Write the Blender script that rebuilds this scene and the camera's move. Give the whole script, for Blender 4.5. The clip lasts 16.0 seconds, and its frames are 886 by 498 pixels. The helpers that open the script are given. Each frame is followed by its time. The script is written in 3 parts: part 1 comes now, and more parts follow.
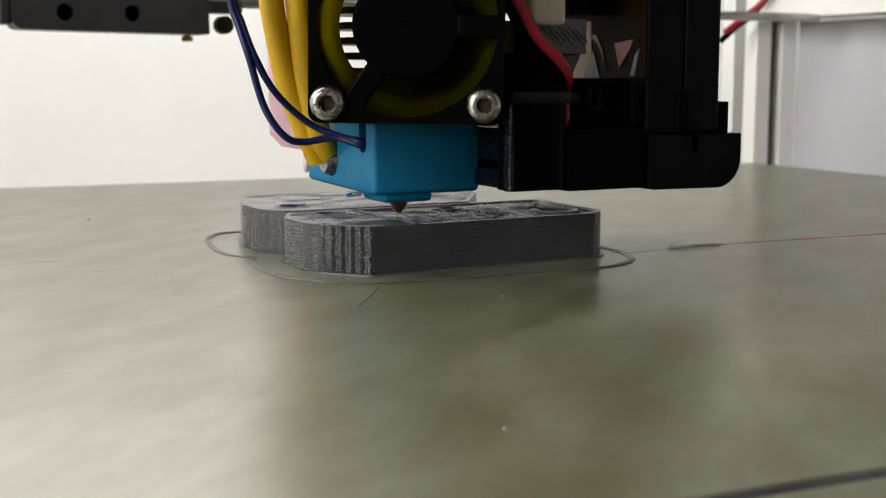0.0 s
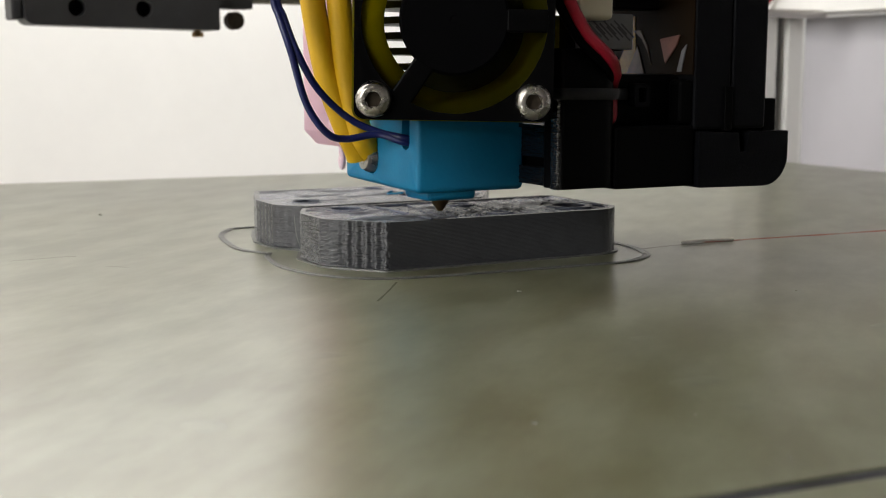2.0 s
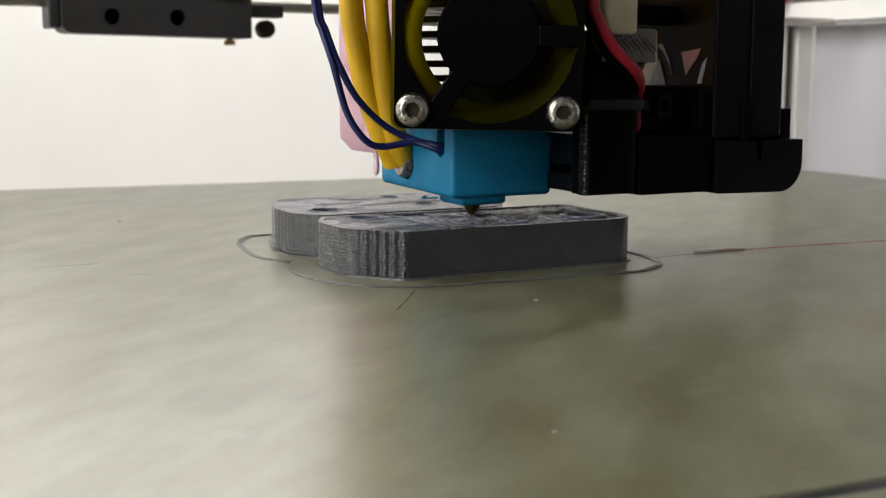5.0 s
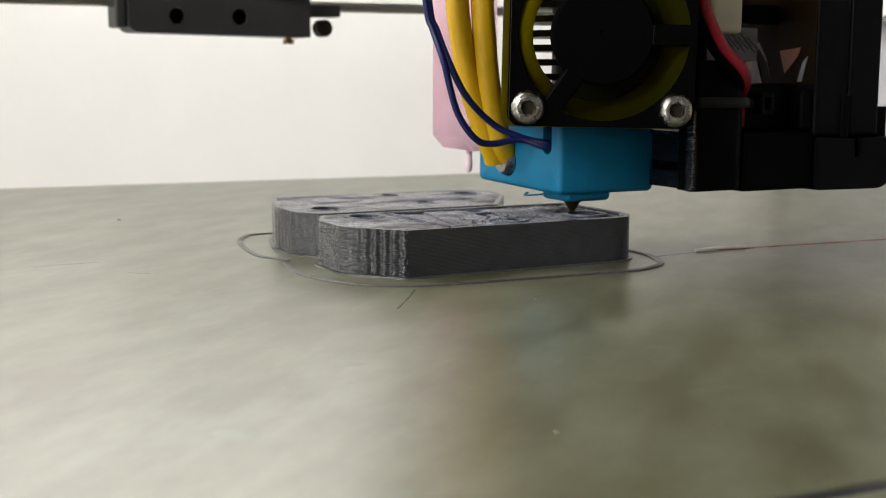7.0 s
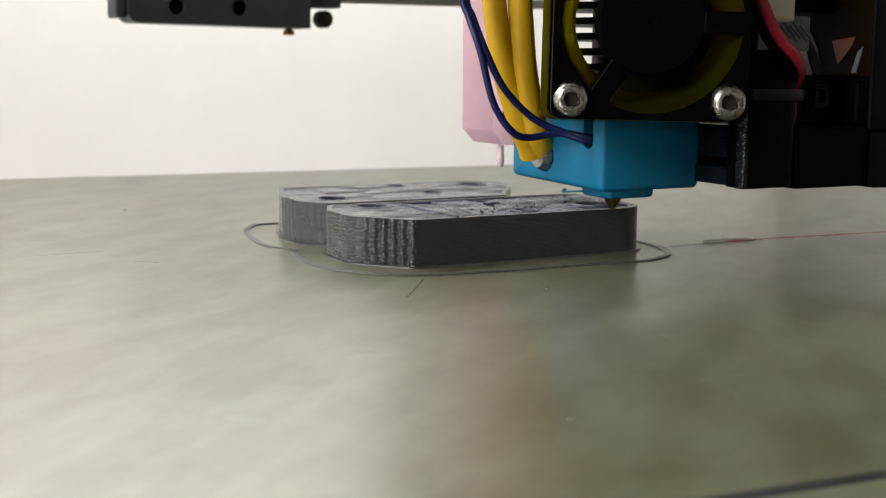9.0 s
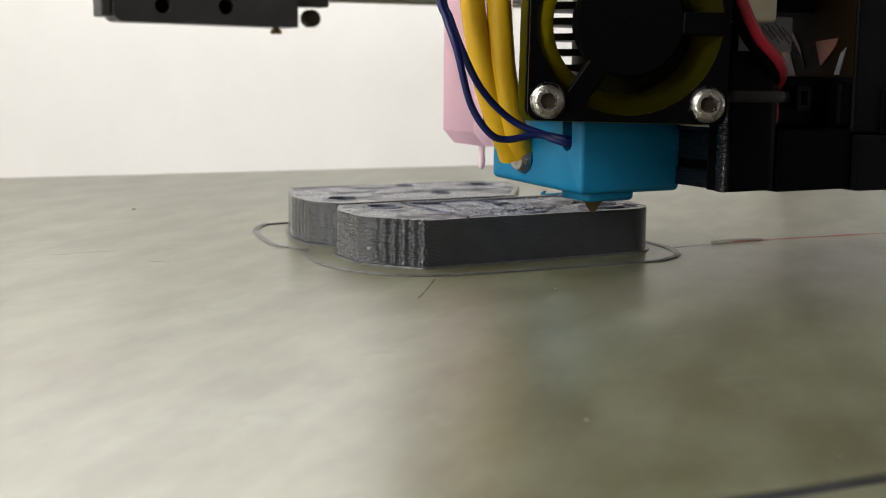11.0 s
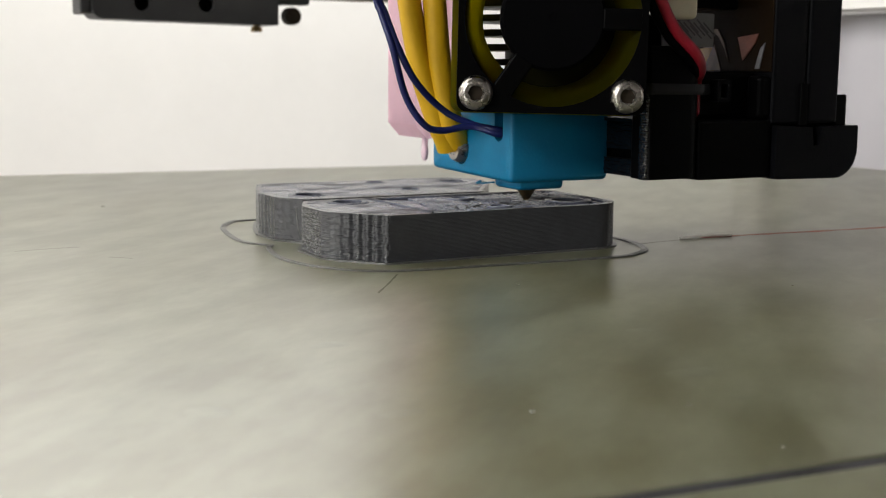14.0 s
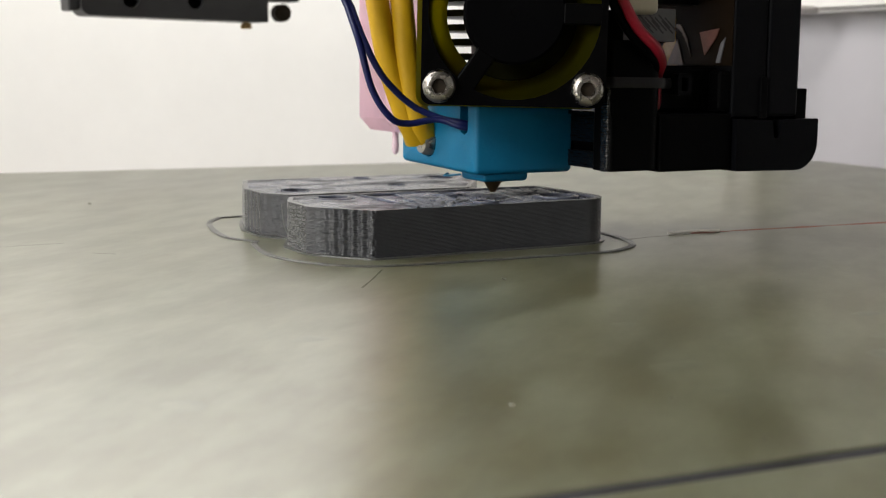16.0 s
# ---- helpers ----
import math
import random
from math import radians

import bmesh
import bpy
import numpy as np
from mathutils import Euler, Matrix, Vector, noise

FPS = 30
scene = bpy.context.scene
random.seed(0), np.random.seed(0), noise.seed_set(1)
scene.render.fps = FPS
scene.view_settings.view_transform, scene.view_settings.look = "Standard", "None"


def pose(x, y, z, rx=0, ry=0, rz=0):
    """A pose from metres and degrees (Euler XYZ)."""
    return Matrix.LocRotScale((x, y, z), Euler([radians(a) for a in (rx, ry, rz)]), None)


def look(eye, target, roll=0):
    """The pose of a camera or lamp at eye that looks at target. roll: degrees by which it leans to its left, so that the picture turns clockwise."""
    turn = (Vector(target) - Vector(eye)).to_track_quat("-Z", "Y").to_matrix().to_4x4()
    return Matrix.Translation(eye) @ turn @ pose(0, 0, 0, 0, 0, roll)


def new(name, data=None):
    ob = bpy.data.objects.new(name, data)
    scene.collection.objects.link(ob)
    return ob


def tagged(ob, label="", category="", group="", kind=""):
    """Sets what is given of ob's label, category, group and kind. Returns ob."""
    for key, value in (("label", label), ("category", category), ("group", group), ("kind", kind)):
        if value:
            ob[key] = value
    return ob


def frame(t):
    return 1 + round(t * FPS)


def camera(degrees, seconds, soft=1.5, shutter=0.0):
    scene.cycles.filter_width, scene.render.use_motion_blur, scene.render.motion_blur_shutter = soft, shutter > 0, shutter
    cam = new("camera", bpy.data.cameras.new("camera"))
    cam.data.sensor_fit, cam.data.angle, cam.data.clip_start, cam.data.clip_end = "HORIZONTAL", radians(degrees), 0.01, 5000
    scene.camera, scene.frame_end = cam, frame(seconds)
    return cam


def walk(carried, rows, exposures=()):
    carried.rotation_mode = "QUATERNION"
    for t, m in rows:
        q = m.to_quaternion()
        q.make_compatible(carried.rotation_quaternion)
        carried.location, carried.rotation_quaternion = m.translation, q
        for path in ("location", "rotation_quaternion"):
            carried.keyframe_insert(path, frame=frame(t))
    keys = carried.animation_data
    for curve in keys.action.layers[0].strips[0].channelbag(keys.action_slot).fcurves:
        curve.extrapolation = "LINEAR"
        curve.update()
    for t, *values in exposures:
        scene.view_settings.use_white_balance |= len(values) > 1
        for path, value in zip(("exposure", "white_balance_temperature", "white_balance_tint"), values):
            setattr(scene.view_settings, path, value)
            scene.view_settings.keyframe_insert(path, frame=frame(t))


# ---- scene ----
# The camera: a phone held low in front of a printer's bed.
cam = camera(39.0, 16.0, soft=1.0)
cam.data.dof.use_dof, cam.data.dof.focus_distance, cam.data.dof.aperture_fstop = True, 0.19, 50.0
ROWS = [
    (0.0, -0.00000, 0.00000, 0.03213, -27.999, -8.000, 0.000),
    (0.5, -0.00035, -0.00100, 0.03292, -27.869, -8.040, -0.027),
    (1.0, -0.00069, -0.00030, 0.03183, -27.940, -8.083, -0.071),
    (1.5, -0.00091, 0.00048, 0.03262, -27.914, -8.113, -0.011),
    (2.0, -0.00260, 0.00099, 0.03206, -28.044, -8.173, -0.065),
    (2.5, -0.00385, 0.00032, 0.03245, -28.012, -8.164, -0.227),
    (3.0, -0.00238, -0.00039, 0.03269, -27.848, -8.132, -0.103),
    (5.5, -0.00588, -0.00104, 0.03363, -27.695, -8.045, -0.207),
    (6.0, -0.00487, -0.00073, 0.03364, -27.674, -8.091, -0.028),
    (6.5, -0.00365, 0.00034, 0.03327, -27.633, -8.065, -0.159),
    (7.0, -0.00522, -0.00045, 0.03355, -27.680, -8.134, -0.190),
    (7.5, -0.00638, -0.00130, 0.03374, -27.663, -8.172, -0.275),
    (8.0, -0.00692, -0.00088, 0.03304, -27.629, -8.239, -0.316),
    (8.5, -0.00592, 0.00021, 0.03259, -27.616, -8.312, -0.346),
    (11.0, -0.00800, 0.00046, 0.03308, -27.586, -8.452, -0.477),
    (11.5, -0.00752, 0.00039, 0.03261, -27.560, -8.372, -0.514),
    (12.0, -0.00698, -0.00009, 0.03312, -27.665, -8.360, -0.564),
    (12.5, -0.00630, 0.00014, 0.03262, -27.740, -8.309, -0.456),
    (13.0, -0.00418, 0.00041, 0.03252, -27.853, -8.268, -0.528),
    (13.5, -0.00345, 0.00045, 0.03149, -27.949, -8.369, -0.414),
    (14.0, -0.00363, -0.00072, 0.03186, -28.008, -8.351, -0.458),
    (14.5, -0.00522, -0.00048, 0.03238, -28.107, -8.367, -0.457),
    (15.0, -0.00328, -0.00073, 0.03249, -28.100, -8.293, -0.440),
    (15.5, -0.00241, 0.00025, 0.03118, -28.157, -8.261, -0.510),
    (16.0, -0.00163, -0.00039, 0.03082, -28.210, -8.322, -0.406),
]
walk(cam, [(t, pose(x, y, z, 90 + pitch, roll, yaw)) for t, x, y, z, yaw, pitch, roll in ROWS])

# ---- light: daylight from a window beside the desk, in a pale room
world = bpy.data.worlds.new("world")
scene.world = world
world.use_nodes = True
wn = world.node_tree.nodes
sky = wn.new("ShaderNodeTexSky")
sky.sky_type, sky.sun_disc, sky.sun_elevation, sky.sun_rotation = "NISHITA", False, radians(35), radians(90)
world.node_tree.links.new(sky.outputs[0], wn["Background"].inputs[0])
wn["Background"].inputs[1].default_value = 0.1


def area_lamp(name, eye, target, sx, sy, watts, colour):
    data = bpy.data.lights.new(name, "AREA")
    data.shape, data.size, data.size_y, data.energy, data.color = "RECTANGLE", sx, sy, watts, colour
    ob = new(name, data)
    ob.matrix_world = look(eye, target)
    return ob


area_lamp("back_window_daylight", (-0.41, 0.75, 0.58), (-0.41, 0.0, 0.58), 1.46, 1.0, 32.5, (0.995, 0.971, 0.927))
area_lamp("side_window_daylight", (-1.57, -0.3, 0.6), (0.3, 0.2, 0.05), 0.7, 0.8, 39, (1.0, 0.975, 0.94))
scene.view_settings.exposure = 0.0


# ---- materials
def mat(name, colour, rough=0.5, metal=0.0, noise_scale=0, spread=0.15, bump=0.0, bump_scale=0, coat=0.0, trans=0.0, rough_spread=0.0, stretch=None, spec=0.5, ior=1.45, detail=4, fine=0.25):
    m = bpy.data.materials.new(name)
    m.use_nodes = True
    n, l = m.node_tree.nodes, m.node_tree.links
    b = n["Principled BSDF"]
    b.inputs["Base Color"].default_value = (*colour, 1)
    b.inputs["Roughness"].default_value, b.inputs["Metallic"].default_value = rough, metal
    b.inputs["Coat Weight"].default_value, b.inputs["Transmission Weight"].default_value = coat, trans
    b.inputs["Specular IOR Level"].default_value, b.inputs["IOR"].default_value = spec, ior
    tc = n.new("ShaderNodeTexCoord")
    src = tc.outputs["Object"]
    if stretch:
        mp = n.new("ShaderNodeMapping")
        mp.inputs["Scale"].default_value = stretch
        l.new(src, mp.inputs[0])
        src = mp.outputs[0]
    if noise_scale:
        t1, t2 = n.new("ShaderNodeTexNoise"), n.new("ShaderNodeTexNoise")
        t1.inputs["Scale"].default_value, t2.inputs["Scale"].default_value = noise_scale, noise_scale * 9
        t1.inputs["Detail"].default_value = t2.inputs["Detail"].default_value = detail
        add = n.new("ShaderNodeMath")
        add.operation = "MULTIPLY_ADD"
        add.inputs[1].default_value = fine
        r = n.new("ShaderNodeValToRGB")
        r.color_ramp.elements[0].position, r.color_ramp.elements[1].position = 0.38, 0.88
        r.color_ramp.elements[0].color = (*[c * (1 - spread) for c in colour], 1)
        r.color_ramp.elements[1].color = (*[min(1, c * (1 + spread)) for c in colour], 1)
        for t in (t1, t2):
            l.new(src, t.inputs["Vector"])
        l.new(t2.outputs[0], add.inputs[0])
        l.new(t1.outputs[0], add.inputs[2])
        l.new(add.outputs[0], r.inputs[0])
        l.new(r.outputs[0], b.inputs["Base Color"])
        if rough_spread:
            mr = n.new("ShaderNodeMapRange")
            mr.inputs["From Min"].default_value, mr.inputs["From Max"].default_value = 0.38, 0.88
            mr.inputs["To Min"].default_value, mr.inputs["To Max"].default_value = rough - rough_spread, rough + rough_spread
            l.new(add.outputs[0], mr.inputs[0])
            l.new(mr.outputs[0], b.inputs["Roughness"])
    if bump:
        t3, bp = n.new("ShaderNodeTexNoise"), n.new("ShaderNodeBump")
        t3.inputs["Scale"].default_value, t3.inputs["Detail"].default_value = bump_scale, 4
        bp.inputs["Strength"].default_value, bp.inputs["Distance"].default_value = bump, 0.0003
        l.new(src, t3.inputs["Vector"])
        l.new(t3.outputs[0], bp.inputs["Height"])
        l.new(bp.outputs[0], b.inputs["Normal"])
    return m


M = {
    "stain": mat("dried_glue_stain", (0.15, 0.158, 0.105), 0.30, noise_scale=300, spread=0.3, ior=2.35),
    "bed_under": mat("steel_underside", (0.24, 0.22, 0.16), 0.5, noise_scale=30),
    "edge": mat("dark_edge", (0.026, 0.026, 0.032), 0.6, noise_scale=180, spread=0.85),
    "wall": mat("white_panel", (0.43, 0.42, 0.445), 0.85, noise_scale=22, spread=0.035, bump=0.25, bump_scale=160),
    "room": mat("room_paint", (0.22, 0.215, 0.21), 0.9, noise_scale=2, spread=0.05),
    "desk": mat("desk_top", (0.35, 0.30, 0.24), 0.6, noise_scale=8, spread=0.2),
    "alu": mat("white_extrusion", (0.72, 0.71, 0.68), 0.45, noise_scale=60, spread=0.04),
    "slot": mat("slot_shade", (0.12, 0.115, 0.11), 0.7, noise_scale=60, spread=0.1),
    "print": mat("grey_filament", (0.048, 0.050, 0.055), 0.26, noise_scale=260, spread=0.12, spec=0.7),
    "print_top": mat("grey_filament_top_sheen", (0.062, 0.068, 0.088), 0.24, noise_scale=170, spread=0.85, spec=0.45, bump=0.9, bump_scale=900, stretch=(0.8, 1.1, 1), rough_spread=0.18, fine=0.2),
    "black": mat("black_plastic", (0.0010, 0.0010, 0.0011), 0.45, noise_scale=120, spread=0.3, spec=0.05),
    "black_gloss": mat("black_filament", (0.0035, 0.0037, 0.005), 0.24, noise_scale=300, spread=0.4, spec=0.9, bump=0.2, bump_scale=4000),
    "blower": mat("charcoal_plastic", (0.0024, 0.0026, 0.0034), 0.45, spec=0.08, noise_scale=200, spread=0.2, bump=0.15, bump_scale=2500),
    "hub": mat("fan_sticker", (0.0014, 0.0014, 0.0017), 0.7, spec=0.03, noise_scale=150, spread=0.2),
    "sock": mat("blue_silicone", (0.001, 0.14, 0.275), 0.5, noise_scale=130, spread=0.10, bump=0.12, bump_scale=1800, spec=0.35),
    "sleeve": mat("yellow_sleeve", (0.56, 0.33, 0.003), 0.5, noise_scale=100, spread=0.1, bump=0.15, bump_scale=1500),
    "blue": mat("blue_wire", (0.004, 0.008, 0.075), 0.4, noise_scale=300),
    "red": mat("red_wire", (0.25, 0.006, 0.018), 0.38, noise_scale=300),
    "steel": mat("steel", (0.40, 0.38, 0.35), 0.28, 1.0, noise_scale=500, spread=0.15, rough_spread=0.08),
    "socket": mat("dark_steel", (0.028, 0.020, 0.012), 0.5, 0.5, noise_scale=900, spread=0.4),
    "brass": mat("brass", (0.32, 0.22, 0.10), 0.4, 1.0, noise_scale=500, spread=0.3),
    "heatsink": mat("anodised_fin", (0.03, 0.03, 0.028), 0.35, 0.6, noise_scale=200),
    "pin": mat("pale_pin", (0.78, 0.60, 0.66), 0.35, noise_scale=200, spread=0.08),
    "amber": mat("amber_film", (0.007, 0.0035, 0.001), 0.45, noise_scale=90, spread=0.5, bump=0.35, bump_scale=140, spec=0.08),
    "pale_glint": mat("pale_reflection", (0.050, 0.038, 0.018), 0.3, noise_scale=500, spread=0.6, spec=0.6),
    "tie": mat("tie_plastic", (0.006, 0.006, 0.007), 0.4, noise_scale=300, spread=0.2, spec=0.25),
    "tape": mat("orange_reflection", (0.15, 0.055, 0.036), 0.3, noise_scale=200, spread=0.4, spec=0.6),
    "gold": mat("golden_reflection", (0.30, 0.17, 0.025), 0.25, noise_scale=200, spread=0.35, spec=0.7),
    "cream": mat("cream_plastic", (0.60, 0.55, 0.42), 0.4, noise_scale=200, spread=0.08),
    "label": mat("grey_label", (0.15, 0.15, 0.16), 0.5, noise_scale=300, spread=0.1),
    "ink": mat("label_ink", (0.05, 0.05, 0.055), 0.5),
    "gantry": mat("dark_anodised", (0.036, 0.036, 0.037), 0.5, spec=0.3, noise_scale=120, spread=0.15),
    "rail": mat("rail_steel", (0.42, 0.40, 0.38), 0.3, 1.0, noise_scale=80, spread=0.1),
    "redline": mat("red_pencil", (0.33, 0.07, 0.04), 0.7, noise_scale=400, spread=0.6),
    "scratch": mat("scratch", (0.080, 0.080, 0.045), 0.4, noise_scale=400, spread=0.4),
    "skirt": mat("skirt_filament", (0.10, 0.10, 0.095), 0.3, noise_scale=600, spread=0.4),
    "sliver": mat("pale_sliver", (0.8, 0.77, 0.7), 0.4, noise_scale=700, spread=0.2),
    "baffle": mat("dark_olive_plastic", (0.007, 0.0068, 0.0006), 0.5, noise_scale=200, spread=0.3, spec=0.06),
    "blob": mat("plastic_blob", (0.30, 0.30, 0.25), 0.3, noise_scale=600, spread=0.2),
}


# smeared, uneven top skin: dark dull patches between glossy ones, their bluish pallor a painted wall reflection
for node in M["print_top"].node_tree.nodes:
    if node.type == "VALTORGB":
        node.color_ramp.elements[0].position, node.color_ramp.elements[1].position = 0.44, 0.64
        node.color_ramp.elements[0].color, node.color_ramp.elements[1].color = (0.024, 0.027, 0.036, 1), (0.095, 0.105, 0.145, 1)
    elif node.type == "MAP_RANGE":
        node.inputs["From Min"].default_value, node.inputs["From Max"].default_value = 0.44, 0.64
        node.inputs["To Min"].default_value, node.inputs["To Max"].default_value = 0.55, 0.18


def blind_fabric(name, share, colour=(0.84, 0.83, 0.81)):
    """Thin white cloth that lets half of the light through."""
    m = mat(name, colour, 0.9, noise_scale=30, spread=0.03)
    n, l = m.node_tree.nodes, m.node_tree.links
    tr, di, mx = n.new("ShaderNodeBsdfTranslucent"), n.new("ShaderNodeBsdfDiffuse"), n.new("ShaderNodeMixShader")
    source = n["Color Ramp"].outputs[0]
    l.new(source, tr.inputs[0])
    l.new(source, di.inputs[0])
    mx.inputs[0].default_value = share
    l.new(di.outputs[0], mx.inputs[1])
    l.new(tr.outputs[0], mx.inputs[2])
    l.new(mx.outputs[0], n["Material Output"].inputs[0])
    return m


def glowing_plastic(name, base, through_colour, share):
    """Thin plastic that light passes through softly."""
    m = mat(name, base, 0.2, noise_scale=120, spread=0.2, spec=0.4)
    n, l = m.node_tree.nodes, m.node_tree.links
    tr, mx = n.new("ShaderNodeBsdfTranslucent"), n.new("ShaderNodeMixShader")
    tr.inputs[0].default_value = (*through_colour, 1)
    mx.inputs[0].default_value = share
    l.new(n["Principled BSDF"].outputs[0], mx.inputs[1])
    l.new(tr.outputs[0], mx.inputs[2])
    l.new(mx.outputs[0], n["Material Output"].inputs[0])
    return m


M["duct"] = glowing_plastic("olive_plastic", (0.020, 0.019, 0.001), (0.70, 0.64, 0.03), 0.36)
M["pink"] = glowing_plastic("pink_plastic", (0.84, 0.56, 0.66), (1.0, 0.84, 0.90), 0.75)
# cloths for the added upper pieces differ only to set the bed's reflection
M["dim_cloth"] = blind_fabric("dim_fabric", 0.05, (0.34, 0.31, 0.28))
M["blind"], M["sheer"] = blind_fabric("blind_fabric", 0.335), blind_fabric("bright_fabric", 0.92)


def cloudy_coating(name, dark, pale, brown):
    """A rubbed, glossy coating: cloudy patches, brown stains and a fine mottle."""
    m = mat(name, dark, 0.30, ior=2.35)
    n, l = m.node_tree.nodes, m.node_tree.links
    b, tc, lie = n["Principled BSDF"], n["Texture Coordinate"], n.new("ShaderNodeMapping")
    lie.vector_type = "TEXTURE"
    lie.inputs["Rotation"].default_value, lie.inputs["Scale"].default_value = (0, 0, radians(-40)), (1, 2.6, 1)
    l.new(tc.outputs["Object"], lie.inputs[0])

    def cloud(scale, detail, rough, lo, hi):
        t, r = n.new("ShaderNodeTexNoise"), n.new("ShaderNodeMapRange")
        t.inputs["Scale"].default_value, t.inputs["Detail"].default_value, t.inputs["Roughness"].default_value = scale, detail, rough
        r.inputs["From Min"].default_value, r.inputs["From Max"].default_value = lo, hi
        l.new(lie.outputs[0], t.inputs["Vector"])
        l.new(t.outputs[0], r.inputs[0])
        return r.outputs[0]

    def blend(kind, f, a, c):
        q = n.new("ShaderNodeMix")
        q.data_type, q.blend_type = "RGBA", kind
        for k, v in ((0, f), (6, a), (7, c)):
            if isinstance(v, tuple):
                q.inputs[k].default_value = (*v, 1)
            elif isinstance(v, float):
                q.inputs[k].default_value = v
            else:
                l.new(v, q.inputs[k])
        return q.outputs[2]

    large, patch, mottle = cloud(34, 3, 0.5, 0.3, 0.72), cloud(120, 5, 0.55, 0.38, 0.78), cloud(700, 3, 0.6, 0.2, 0.85)
    col = blend("MIX", large, dark, brown)
    col = blend("MIX", patch, col, pale)
    grain = blend("MIX", mottle, (0.88, 0.88, 0.88), (1.1, 1.1, 1.1))
    l.new(blend("MULTIPLY", 1.0, col, grain), b.inputs["Base Color"])
    return m


M["bed"] = cloudy_coating("bed_coating", (0.100, 0.103, 0.054), (0.232, 0.246, 0.170), (0.122, 0.110, 0.052))
K = 0.001  # millimetres


# ---- mesh helpers
def part(name, bm, material, parent=None, label="", smooth=None):
    me = bpy.data.meshes.new(name)
    bmesh.ops.recalc_face_normals(bm, faces=bm.faces)
    bm.to_mesh(me)
    bm.free()
    me.materials.append(M[material])
    if smooth:
        me.polygons.foreach_set("use_smooth", [True] * len(me.polygons))
        me.set_sharp_from_angle(angle=radians(smooth))
    ob = new(name, me)
    if parent:
        ob.parent = parent
    if label:
        ob["label"] = label
    return ob


def empty(name, label, category, group=""):
    ob = new(name)
    ob.empty_display_size = 0.01
    return tagged(ob, label, category, group)


def box(bm, x0, x1, y0, y1, z0, z1, bevel=0.0, seg=2):
    """A box in millimetres with rounded edges."""
    v = bmesh.ops.create_cube(bm, size=1)["verts"]
    bmesh.ops.scale(bm, vec=((x1 - x0) * K, (y1 - y0) * K, (z1 - z0) * K), verts=v)
    bmesh.ops.translate(bm, vec=((x0 + x1) / 2 * K, (y0 + y1) / 2 * K, (z0 + z1) / 2 * K), verts=v)
    if bevel:
        edges = list({e for w in v for e in w.link_edges})
        bmesh.ops.bevel(bm, geom=edges, offset=bevel * K, segments=seg, affect="EDGES", profile=0.5)
    return bm


def boxed(*a, **k):
    return box(bmesh.new(), *a, **k)


def lathe(profile, seg=32, m=None, wave=None):
    """A turned solid about z from (radius, height) pairs in millimetres; wave(i, a) scales a ring's radius."""
    bm = bmesh.new()
    rings = []
    for i, (r, z) in enumerate(profile):
        ring = []
        for k in range(seg):
            a = 2 * math.pi * k / seg
            q = r * (wave(i, a) if wave else 1)
            ring.append(bm.verts.new((q * K * math.cos(a), q * K * math.sin(a), z * K)))
        rings.append(ring)
    for a, b in zip(rings, rings[1:]):
        for k in range(seg):
            bm.faces.new((a[k], a[(k + 1) % seg], b[(k + 1) % seg], b[k]))
    if profile[0][0] > 0 and profile[0] != profile[-1]:
        bm.faces.new(rings[0][::-1])
        bm.faces.new(rings[-1])
    if m:
        bmesh.ops.transform(bm, matrix=m, verts=bm.verts)
    return bm


def spline(points, steps=10):
    """Points on a smooth line through the given ones."""
    p = [Vector(q) * K for q in points]
    p = [2 * p[0] - p[1], *p, 2 * p[-1] - p[-2]]
    out = []
    for a, b, c, d in zip(p, p[1:], p[2:], p[3:]):
        for s in range(steps):
            t = s / steps
            out.append(0.5 * ((2 * b) + (c - a) * t + (2 * a - 5 * b + 4 * c - d) * t * t + (3 * b - a - 3 * c + d) * t ** 3))
    return out + [p[-2]]


def tube(points, r, seg=12, steps=10, flat=1.0, closed=False, line=None):
    """A round wire of radius r millimetres along a smooth line."""
    line = line or spline(points, steps)
    bm = bmesh.new()
    rings = []
    side = None
    for i, q in enumerate(line):
        d = (line[min(i + 1, len(line) - 1)] - line[max(i - 1, 0)]).normalized()
        if side is None:
            side = d.cross(Vector((0, 0, 1)) if abs(d.z) < 0.9 else Vector((1, 0, 0))).normalized()
        side = (side - d * side.dot(d)).normalized()
        up = d.cross(side)
        rings.append([bm.verts.new(q + r * K * (side * math.cos(a) + up * flat * math.sin(a))) for a in [2 * math.pi * k / seg for k in range(seg)]])
    for a, b in zip(rings, rings[1:]):
        for k in range(seg):
            bm.faces.new((a[k], a[(k + 1) % seg], b[(k + 1) % seg], b[k]))
    bm.faces.new(rings[0][::-1])
    bm.faces.new(rings[-1])
    return bm


def circle(cx, cy, r, seg=24):
    return [(cx + r * math.cos(2 * math.pi * k / seg), cy + r * math.sin(2 * math.pi * k / seg)) for k in range(seg)]


